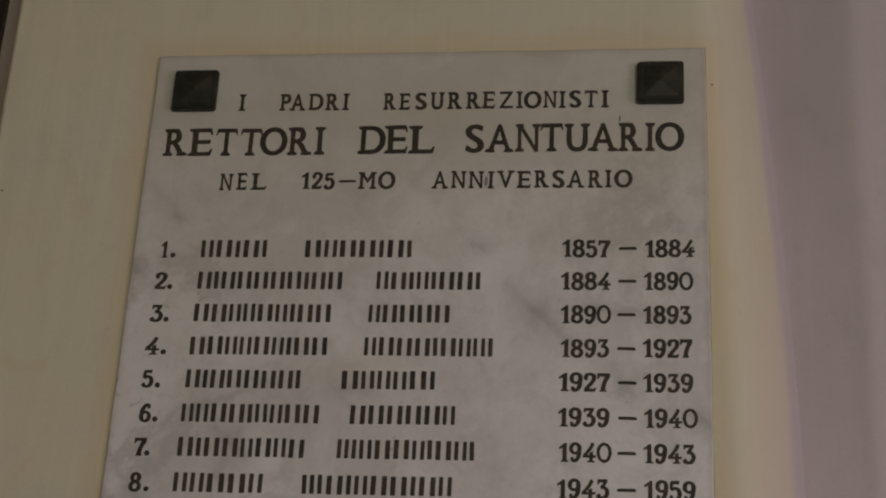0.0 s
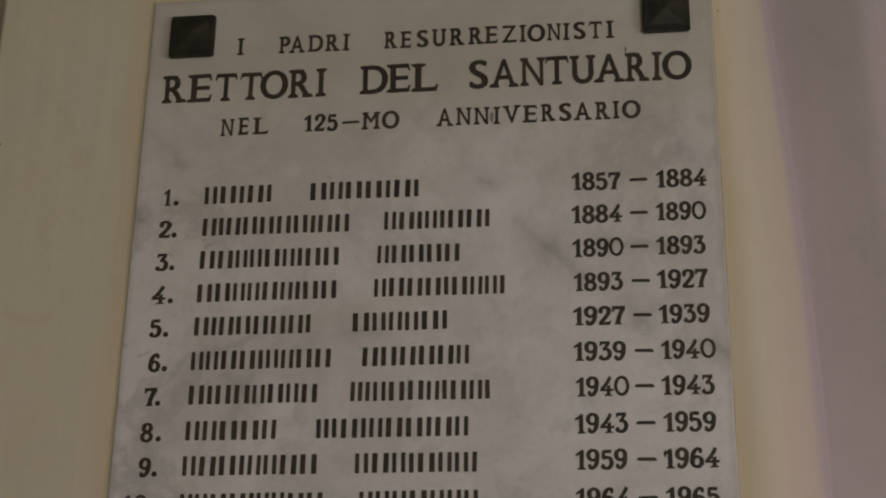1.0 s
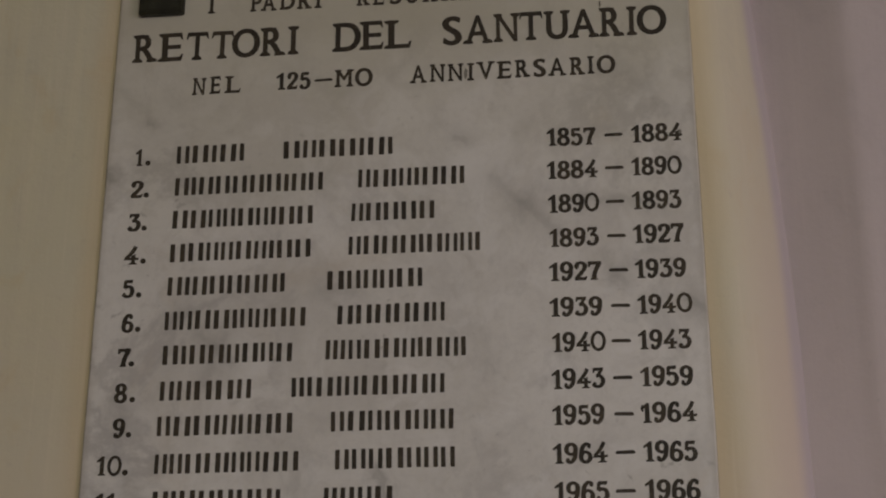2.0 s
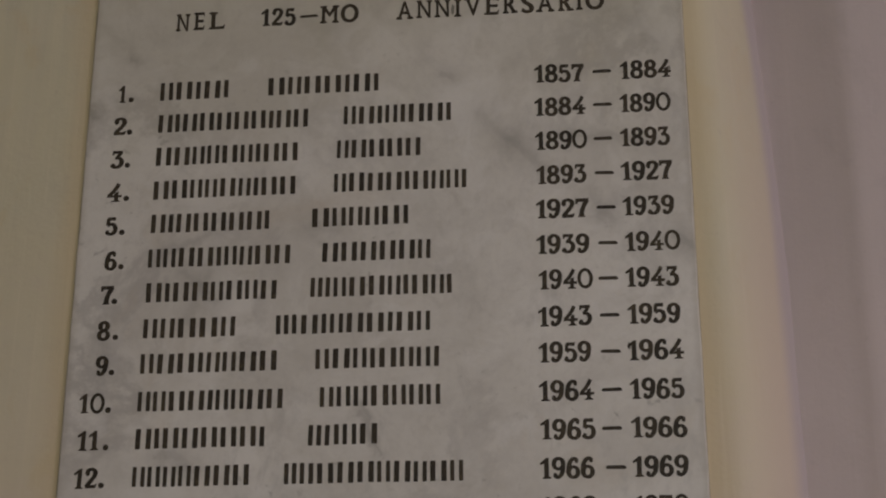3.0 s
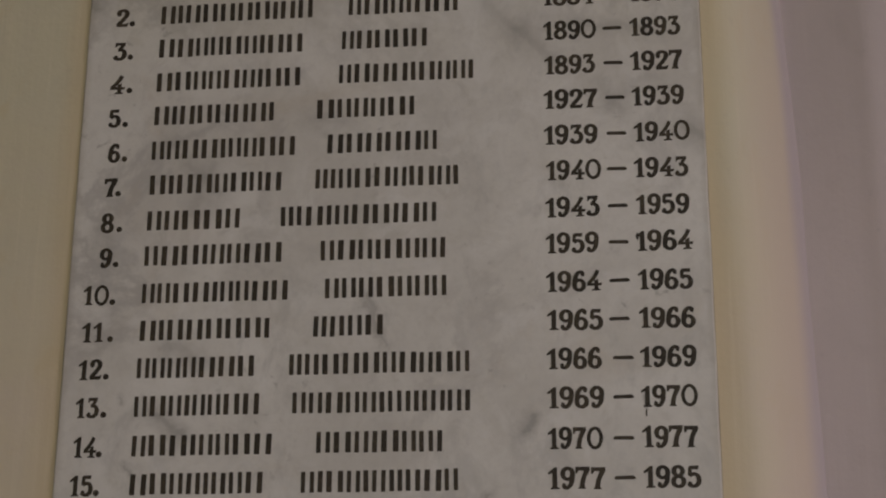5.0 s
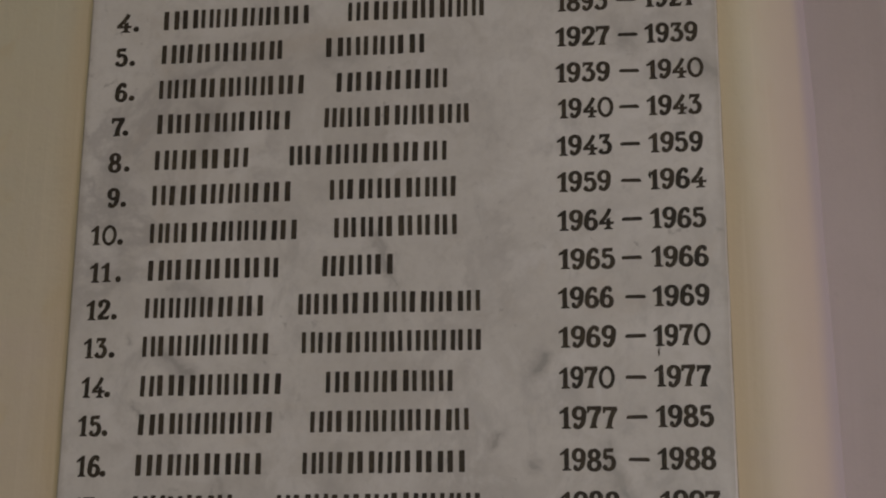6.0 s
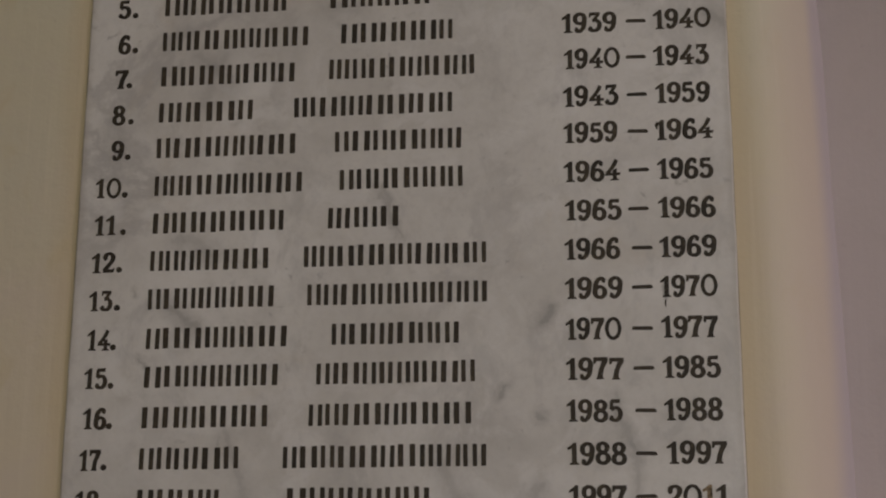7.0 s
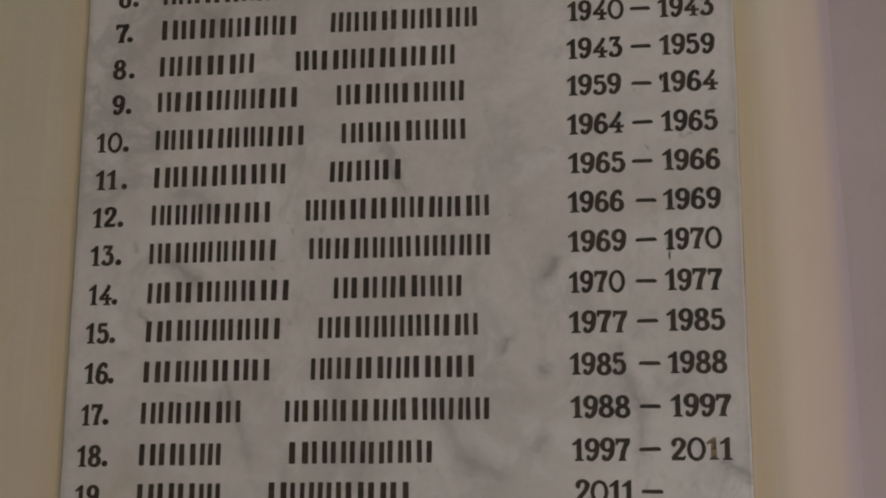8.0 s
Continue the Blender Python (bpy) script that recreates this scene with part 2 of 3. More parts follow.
    # olive tint for the greener light above, painted in; its lower edge uneven
    top_tint = m.math("ADD", z, m.math("MULTIPLY", m.math("SUBTRACT", m.noise(6.0, 5, 0.6, 0.6), 0.5), 0.35))
    c = m.mix(m.ramp(top_tint, 0.62, 0.98, 0.0, 0.50), c, (0.50, 0.485, 0.375))
    # grime gathered along the sawn edges
    inx = m.math("SUBTRACT", HALF, m.math("ABSOLUTE", x))
    inz = m.math("SUBTRACT", TOP - BOTTOM, z)
    rim = m.math("ADD", m.math("MINIMUM", inx, inz), m.math("MULTIPLY", m.noise(40.0, 4, 0.6), 0.010))
    c = m.mix(m.ramp(rim, 0.003, 0.014, 0.45, 0.0), c, (0.36, 0.33, 0.29))
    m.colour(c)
    m.put(m.bsdf.inputs["Roughness"], m.ramp(cloud, 0.3, 0.7, 0.42, 0.30))
    m.bump(m.noise(70.0, 4, 0.6), 0.08, 0.001)
    return m.m


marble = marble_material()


def paint_material():
    """Dark brown-black letter paint, thin in places."""
    m = Mat("letter_paint", 0.68)
    info = m.t.nodes.new("ShaderNodeObjectInfo").outputs["Random"]
    c = m.mix(info, (0.023, 0.018, 0.012), (0.044, 0.034, 0.022))
    geo = m.t.nodes.new("ShaderNodeNewGeometry").outputs["Position"]
    c = m.mix(m.ramp(m.noise(160.0, 5, 0.65, 0.5, geo), 0.52, 0.72, 0.0, 0.5), c, (0.12, 0.095, 0.06))
    m.colour(c)
    return m.m


paint = paint_material()


def bronze_material():
    m = Mat("dark_bronze", 0.45, 0.35)
    c = m.mix(m.ramp(m.noise(60.0, 5, 0.6), 0.35, 0.7), (0.022, 0.023, 0.016), (0.044, 0.044, 0.030))
    c = m.mix(m.ramp(m.noise(180.0, 3, 0.6), 0.6, 0.75, 0, 0.5), c, (0.075, 0.078, 0.055))
    m.colour(c)
    m.put(m.bsdf.inputs["Roughness"], m.ramp(m.noise(90.0, 4, 0.6), 0.3, 0.7, 0.40, 0.60))
    m.bump(m.noise(220.0, 4, 0.6), 0.15, 0.0006)
    return m.m


bronze = bronze_material()


def wood_material():
    m = Mat("dark_wood", 0.45)
    grain = m.noise(3.0, 5, 0.6, 0.8, m.stretch(30, 30, 1.5))
    m.colour(m.mix(grain, (0.018, 0.013, 0.009), (0.05, 0.035, 0.022)))
    m.bump(grain, 0.2, 0.002)
    return m.m


wood = wood_material()


def stone_floor_material():
    m = Mat("worn_stone", 0.5)
    c = m.mix(m.ramp(m.noise(2.5, 5, 0.6), 0.3, 0.7), (0.32, 0.29, 0.25), (0.42, 0.38, 0.33))
    m.colour(m.mix(m.ramp(m.noise(40.0, 4, 0.6), 0.5, 0.7, 0, 0.4), c, (0.25, 0.22, 0.19)))
    m.bump(m.noise(50.0, 4, 0.6), 0.2, 0.002)
    return m.m


stone = stone_floor_material()


# ---- shapes ----
def box(bm, x0, x1, y0, y1, z0, z1):
    made = bmesh.ops.create_cube(bm, size=1.0)["verts"]
    bmesh.ops.scale(bm, vec=(x1 - x0, y1 - y0, z1 - z0), verts=made)
    bmesh.ops.translate(bm, vec=((x0 + x1) / 2, (y0 + y1) / 2, (z0 + z1) / 2), verts=made)
    return made


def structure(name, bm, material, label, smooth=False):
    ob = part(name, bm, material, None)
    if smooth:
        for p in ob.data.polygons:
            p.use_smooth = True
    return tagged(ob, label, "wall" if name.startswith("wall") else name, kind="structure")


def drawn_up(profile, levels, rough):
    """A wall from a plan profile, profile(z) giving the same number of (x, y) at each level; its face is slightly uneven."""
    bm = bmesh.new()
    rings = []
    for z in levels:
        ring = []
        for x, y in profile(z):
            wave = rough * (noise.noise((x * 5, z * 4, 3.1)) + 0.4 * noise.noise((x * 17, z * 11, 7.7)))
            ring.append(bm.verts.new((x + 0.5 * wave, y + wave, z)))
        rings.append(ring)
    for low, high in zip(rings, rings[1:]):
        for i in range(len(low) - 1):
            bm.faces.new((low[i], low[i + 1], high[i + 1], high[i]))
    bm.faces.new(rings[0][::-1])
    bm.faces.new(rings[-1])
    return bm


HIGH = 4.6
WALL_Y = 0.0038
LEFT_EDGE = -0.4765


def pier_profile(z):
    """Its right side turns softly into a splay that runs back into the recess."""
    r, s = 0.042, 0.007
    right = right_edge(z) + 0.005
    turn = right - 0.078
    pts = [(LEFT_EDGE, 0.30), (LEFT_EDGE, 0.12)]
    for k in range(5):
        a = radians(180 + 22.5 * k)
        pts.append((LEFT_EDGE + s + s * math.cos(a), WALL_Y + s + s * math.sin(a)))
    n = 26
    for k in range(1, n):
        pts.append((LEFT_EDGE + s + (turn - LEFT_EDGE - s) * k / n, WALL_Y))
    for k in range(8):
        a = radians(46 * k / 7)
        pts.append((turn + r * math.sin(a), WALL_Y + r - r * math.cos(a)))
    pts += [(right, 0.068), (right + 0.004, 0.12), (right + 0.004, 0.30)]
    return pts


def lilac_profile(z):
    """A splay comes forward beside the pier and turns softly into the flat wall."""
    e, f = right_edge(z), 0.450
    deep = 0.014 + 0.034 * min(max((z - 1.85) / 0.6, 0.0), 1.0)
    pts = [(e - 0.03, 0.30), (e - 0.03, 0.056 + deep)]
    pts += [(e - 0.012 + (f - e + 0.012) * k / 6, 0.052 + deep * (1 - k / 6)) for k in range(7)]
    for k in range(1, 6):
        u = k / 5
        pts.append((f + 0.020 * u, 0.052 - 0.0088 * u + 0.0044 * u * u))
    pts += [(0.51, 0.047), (0.6, 0.046), (1.1, 0.047), (3.0, 0.047), (3.0, 0.30)]
    return pts


LEVELS = [0.0] + [0.1 * k for k in range(1, 12)] + [1.2 + 0.04 * k for k in range(36)] + [2.65 + 0.15 * k for k in range(14)]
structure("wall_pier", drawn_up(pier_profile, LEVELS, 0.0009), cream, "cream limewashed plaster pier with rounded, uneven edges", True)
structure("wall_recess", drawn_up(lilac_profile, LEVELS, 0.0012), lilac, "grey-lilac limewashed wall set back beside the pier", True)
bm = bmesh.new()
box(bm, -3.0, LEFT_EDGE + 0.004, 0.12, 0.30, 0, HIGH)
structure("wall_bay", bm, bay_plaster, "shaded brown-grey plaster wall set back beside the pier")

# unseen floor, ceiling and walls, added to close the room
bm = bmesh.new()
box(bm, -3.2, 3.2, -4.95, 0.30, -0.2, 0.0)
structure("floor", bm, stone, "worn grey-brown stone floor")
# ceiling kept dark to cut the light from above
bm = bmesh.new()
box(bm, -3.2, 3.2, -4.95, 0.30, HIGH, HIGH + 0.2)
structure("ceiling", bm, brown_plaster, "unseen brown-grey plaster ceiling, dark to cut the bounce")
bm = bmesh.new()
box(bm, -3.2, -3.0, -4.65, 0.30, 0, HIGH)
structure("wall_west", bm, white_plaster, "unseen pale plaster side wall")
bm = bmesh.new()
box(bm, 3.0, 3.2, -4.65, -2.7, 0, HIGH)
box(bm, 3.0, 3.2, -1.5, 0.30, 0, HIGH)
box(bm, 3.0, 3.2, -2.7, -1.5, 0, 0.65)
box(bm, 3.0, 3.2, -2.7, -1.5, 2.45, HIGH)
structure("wall_east", bm, white_plaster, "unseen pale plaster side wall with an opening for the added fill")
bm = bmesh.new()
box(bm, -3.2, 1.2, -4.95, -4.65, 0, HIGH)
box(bm, 2.6, 3.2, -4.95, -4.65, 0, HIGH)
box(bm, 1.2, 2.6, -4.95, -4.65, 0, 0.8)
box(bm, 1.2, 2.6, -4.95, -4.65, 2.9, HIGH)
structure("wall_south", bm, white_plaster, "unseen pale plaster wall with a deep window opening")


# ---- the dark upright in the bay, built as wood, fitted to the camera's view ----
def wooden_upright(x0, x1, y0, y1, z0, z1):
    bm = bmesh.new()
    box(bm, x0, x1, y0, y1, z0, z1)
    bmesh.ops.bevel(bm, geom=bm.edges[:], offset=0.003, segments=2, affect="EDGES")
    ob = part("wooden_upright", bm, wood, None)
    bm = bmesh.new()
    box(bm, x0 + 0.012, x1 - 0.012, y0 - 0.004, y0 + 0.002, z0 + 0.05, z1 - 0.05)
    bmesh.ops.bevel(bm, geom=bm.edges[:], offset=0.0015, segments=2, affect="EDGES")
    part("fillet", bm, wood, ob)
    return tagged(ob, "dark upright, built as wood, against the shaded bay wall", "post")


wooden_upright(-0.66, -0.543, 0.104, 0.1195, 0.0, 3.4)

# ---- the plaque ----
plaque = tagged(new("marble_plaque"), "white veined marble plaque with dark lettering on a cream pier", "plaque")
plaque.location = (0, 0, BOTTOM)


def slab_mesh():
    """A slab whose hand-sawn edges wander by half a millimetre and are softly broken."""
    bm = bmesh.new()
    outline = []

    def side(ax, az, bx, bz, n):
        for k in range(n):
            u = k / n
            x, z = ax + (bx - ax) * u, az + (bz - az) * u
            w = 0.0007 * noise.noise((x * 30, z * 30, 1.7))
            outline.append((x + w, z + w * 0.7))

    side(-HALF, 0, HALF, 0, 30)
    side(HALF, 0, HALF, TOP - BOTTOM, 50)
    side(HALF, TOP - BOTTOM, -HALF, TOP - BOTTOM, 30)
    side(-HALF, TOP - BOTTOM, -HALF, 0, 50)
    rings = []
    for inset, y in ((0, THICK), (0, 0.0016), (0.0005, 0.0005), (0.0018, 0.0)):
        ring = []
        for x, z in outline:
            fx, fz = 1 - inset / HALF, 1 - inset / 0.5
            ring.append(bm.verts.new((x * fx, y, 0.5 + (z - 0.5) * fz)))
        rings.append(ring)
    for low, high in zip(rings, rings[1:]):
        for i in range(len(low)):
            j = (i + 1) % len(low)
            bm.faces.new((low[i], low[j], high[j], high[i]))
    bm.faces.new(rings[-1])
    bm.faces.new(rings[0][::-1])
    bmesh.ops.recalc_face_normals(bm, faces=bm.faces[:])
    return bm


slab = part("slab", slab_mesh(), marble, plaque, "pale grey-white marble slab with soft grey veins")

def joint_mesh(w=0.0008):
    """The thin dirty joint round the slab, a narrow ring just proud of the wall."""
    bm = bmesh.new()
    high = TOP - BOTTOM
    a = 0.0012
    for x0, x1, z0, z1 in ((-HALF - w, -HALF + a, -w, high + w), (HALF - a, HALF + w, -w, high + w), (-HALF + a, HALF - a, high - a, high + w), (-HALF + a, HALF - a, -w, a)):
        box(bm, x0, x1, WALL_Y - 0.0012, THICK - 0.001, z0, z1)
    return bm


grime = Mat("joint_grime", 0.9)
grime.colour(grime.mix(grime.ramp(grime.noise(25.0, 4, 0.6), 0.4, 0.65), (0.36, 0.31, 0.23), (0.54, 0.48, 0.37)))
part("joint", joint_mesh(), grime.m, plaque, "thin dirty mortar joint round the slab")


def stud(x, z):
    """A low bronze pyramid on a square plate; it covers a fixing."""
    a = 0.0243
    bm = bmesh.new()
    box(bm, -a, a, -0.0088, 0.0, -a, a)
    bmesh.ops.bevel(bm, geom=bm.edges[:], offset=0.0018, segments=3, affect="EDGES")
    plate = part("stud", bm, bronze, plaque, "square dark bronze stud with a pyramid face")
    plate.location = (x, 0, z - BOTTOM)
    bm = bmesh.new()
    b = 0.0204
    base = [bm.verts.new((sx * b, -0.0083, sz * b)) for sx, sz in ((-1, -1), (1, -1), (1, 1), (-1, 1))]
    tip = [bm.verts.new((sx * 0.0012, -0.0121, sz * 0.0012)) for sx, sz in ((-1, -1), (1, -1), (1, 1), (-1, 1))]
    for i in range(4):
        bm.faces.new((base[i], base[(i + 1) % 4], tip[(i + 1) % 4], tip[i]))
    bm.faces.new(tip)
    bm.faces.new(base[::-1])
    bmesh.ops.recalc_face_normals(bm, faces=bm.faces[:])
    bmesh.ops.bevel(bm, geom=bm.edges[:], offset=0.0007, segments=2, affect="EDGES")
    part("pyramid", bm, bronze, plate)


stud(-0.2523, 2.3528)
stud(0.2528, 2.3553)

# ---- lettering ----
LONG_LEFT = "BDEFLPR"
NO_FEET = {"A": "top", "V": "low", "Z": "both", "S": "both", "O": "both", "U": "low"}
GLYPHS = {}


def prism(bm, pts, y0, y1):
    if sum(a[0] * b[1] - b[0] * a[1] for a, b in zip(pts, pts[1:] + pts[:1])) < 0:
        pts = pts[::-1]
    back = [bm.verts.new((x, y0, z)) for x, z in pts]
    front = [bm.verts.new((x, y1, z)) for x, z in pts]
    bm.faces.new(front)
    bm.faces.new(back[::-1])
    for i in range(len(pts)):
        j = (i + 1) % len(pts)
        bm.faces.new((back[i], back[j], front[j], front[i]))


def flat_shape(text):
    curve = bpy.data.curves.new("lettering", "FONT")
    curve.body, curve.resolution_u, curve.offset = text, 5, 0.0
    ob = new("lettering", curve)
    bpy.context.view_layer.update()
    me = bpy.data.meshes.new_from_object(ob.evaluated_get(bpy.context.evaluated_depsgraph_get()))
    bpy.data.objects.remove(ob)
    bpy.data.curves.remove(curve)
    return me


CAP = max(v.co.y for v in flat_shape("H").vertices)


def runs(bm, level):
    """Flat stretches of the outline at that height, as (x0, x1)."""
    found = []
    for e in bm.edges:
        a, b = e.verts[0].co, e.verts[1].co
        if e.is_boundary and abs(a.z - level) < 0.025 and abs(b.z - level) < 0.025 and abs(a.x - b.x) > 0.05:
            found.append((min(a.x, b.x), max(a.x, b.x)))
    return sorted(found)


def pen(bm, pts, thick, thin, front, closed=False):
    """A brush stroke along a smooth line: thick where it runs upright, thin where it runs level."""
    pts = [Vector(p) for p in pts]
    n, line = len(pts), []
    for i in range(n if closed else n - 1):
        if closed:
            a, b, c, d = (pts[(i + k) % n] for k in (-1, 0, 1, 2))
        else:
            b, c = pts[i], pts[i + 1]
            a, d = pts[i - 1] if i else b * 2 - c, pts[i + 2] if i + 2 < n else c * 2 - b
        for k in range(4):
            u = k / 4
            line.append(0.5 * (2 * b + (c - a) * u + (2 * a - 5 * b + 4 * c - d) * u * u + (3 * b - a - 3 * c + d) * u ** 3))
    if not closed:
        line.append(pts[-1])
    rings = []
    for i, p in enumerate(line):
        q0 = line[i - 1] if i or closed else p
        q1 = line[(i + 1) % len(line)] if i + 1 < len(line) or closed else p
        d = (q1 - q0).normalized()
        w = (thin + (thick - thin) * abs(d.y) ** 1.4) / 2 * (1 + 0.16 * noise.noise((p.x * 7, p.y * 7, 4.2)))
        side = Vector((-d.y, d.x)) * w
        l, r = p + side, p - side
        rings.append([bm.verts.new((l.x, 0, l.y)), bm.verts.new((l.x, front, l.y)), bm.verts.new((r.x, front, r.y)), bm.verts.new((r.x, 0, r.y))])
    pairs = list(zip(rings, rings[1:])) + ([(rings[-1], rings[0])] if closed else [])
    for a, b in pairs:
        for k in range(3):
            bm.faces.new((a[k], a[k + 1], b[k + 1], b[k]))
    if not closed:
        bm.faces.new(rings[0][::-1])
        bm.faces.new(rings[-1])


def oval(cx, cz, rx, rz):
    return [(cx + rx * math.cos(math.pi * k / 4), cz + rz * math.sin(math.pi * k / 4)) for k in range(8)]


def blob(cx, cz, r):
    return [(cx + r * math.cos(math.pi * k / 6), cz + r * math.sin(math.pi * k / 6)) for k in range(12)]


# each digit: rings, open strokes (with their weight) and solid pieces, cap height 1
DIGITS = {
    "0": ([oval(0.41, 0.5, 0.345, 0.455)], [], []),
    "1": ([], [], [[(0.235, 0.03), (0.475, 0.03), (0.475, 1.0), (0.33, 1.0), (0.235, 0.90)], [(0.35, 1.0), (0.01, 0.76), (0.04, 0.67), (0.27, 0.76)],
                   [(0.13, 0), (0.59, 0), (0.59, 0.055), (0.46, 0.11), (0.26, 0.11), (0.13, 0.055)]]),
    "2": ([], [([(0.11, 0.69), (0.17, 0.88), (0.36, 0.95), (0.54, 0.86), (0.56, 0.67), (0.41, 0.44), (0.22, 0.24), (0.08, 0.06)], 0.165)],
          [blob(0.125, 0.69, 0.088), [(0.02, 0), (0.61, 0), (0.69, 0.21), (0.63, 0.22), (0.55, 0.16), (0.13, 0.17), (0.02, 0.06)]]),
    "3": ([], [([(0.55, 0.93), (0.31, 0.585)], 0.11), ([(0.22, 0.57), (0.40, 0.59), (0.56, 0.47), (0.585, 0.27), (0.47, 0.095), (0.28, 0.048), (0.13, 0.10), (0.10, 0.20)], 0.17)],
          [blob(0.12, 0.19, 0.088), [(0.06, 1), (0.61, 1), (0.62, 0.94), (0.54, 0.84), (0.16, 0.845), (0.12, 0.75), (0.04, 0.75)]]),
    "4": ([], [([(0.60, 1.0), (0.50, 0.80), (0.34, 0.58), (0.09, 0.32)], 0.125)],
          [[(0.0, 0.245), (0.77, 0.245), (0.80, 0.38), (0.60, 0.37), (0.05, 0.38)], [(0.40, 0.02), (0.61, 0.02), (0.61, 0.58), (0.40, 0.50)],
           [(0.27, 0), (0.72, 0), (0.72, 0.05), (0.60, 0.095), (0.41, 0.095), (0.27, 0.05)]]),
    "5": ([], [([(0.165, 0.92), (0.135, 0.54)], 0.10), ([(0.13, 0.535), (0.31, 0.615), (0.51, 0.555), (0.595, 0.35), (0.53, 0.145), (0.34, 0.048), (0.16, 0.10), (0.11, 0.20)], 0.17)],
          [blob(0.13, 0.19, 0.088), [(0.12, 0.99), (0.60, 1.0), (0.565, 0.815), (0.12, 0.83)]]),
    "6": ([oval(0.36, 0.30, 0.245, 0.252)], [([(0.57, 0.82), (0.46, 0.945), (0.30, 0.895), (0.16, 0.68), (0.115, 0.36)], 0.165)], [blob(0.555, 0.81, 0.084)]),
    "7": ([], [([(0.665, 0.94), (0.49, 0.62), (0.385, 0.32), (0.345, 0.03)], 0.175)],
          [[(0.03, 1.0), (0.75, 1.0), (0.71, 0.90), (0.60, 0.81), (0.18, 0.825), (0.13, 0.70), (0.03, 0.70)], [(0.15, 0), (0.55, 0), (0.53, 0.06), (0.44, 0.11), (0.25, 0.11), (0.17, 0.06)]]),
    "8": ([oval(0.345, 0.745, 0.215, 0.205), oval(0.345, 0.272, 0.262, 0.225)], [], []),
}


def cut_digit(ch, stem):
    """A bold upright digit with ball ends, as a letter-cutter draws it; the nine is the six turned round."""
    rings, strokes, solids = DIGITS["6" if ch == "9" else ch]
    bm = bmesh.new()
    front = -1.0
    thick = 0.180 if ch == "0" else 0.185 + stem
    for pts in rings:
        pen(bm, pts, thick, 0.152, front, True)
        front += 0.035
    for pts, weight in strokes:
        pen(bm, pts, weight + stem + 0.020, 0.152, front)
        front += 0.035
    for pts in solids:
        prism(bm, pts, 0, front)
        front += 0.035
    if ch == "9":
        bmesh.ops.rotate(bm, verts=bm.verts[:], cent=(0.36, 0, 0.5), matrix=Matrix.Rotation(math.pi, 3, "Y"))
    bmesh.ops.recalc_face_normals(bm, faces=bm.faces[:])
    low, high = min(v.co.x for v in bm.verts), max(v.co.x for v in bm.verts)
    bmesh.ops.translate(bm, verts=bm.verts[:], vec=(-low, 0, 0))
    me = bpy.data.meshes.new("digit")
    bm.to_mesh(me)
    bm.free()
    me.materials.append(paint)
    GLYPHS[ch, stem] = (me, high - low)
    return GLYPHS[ch, stem]


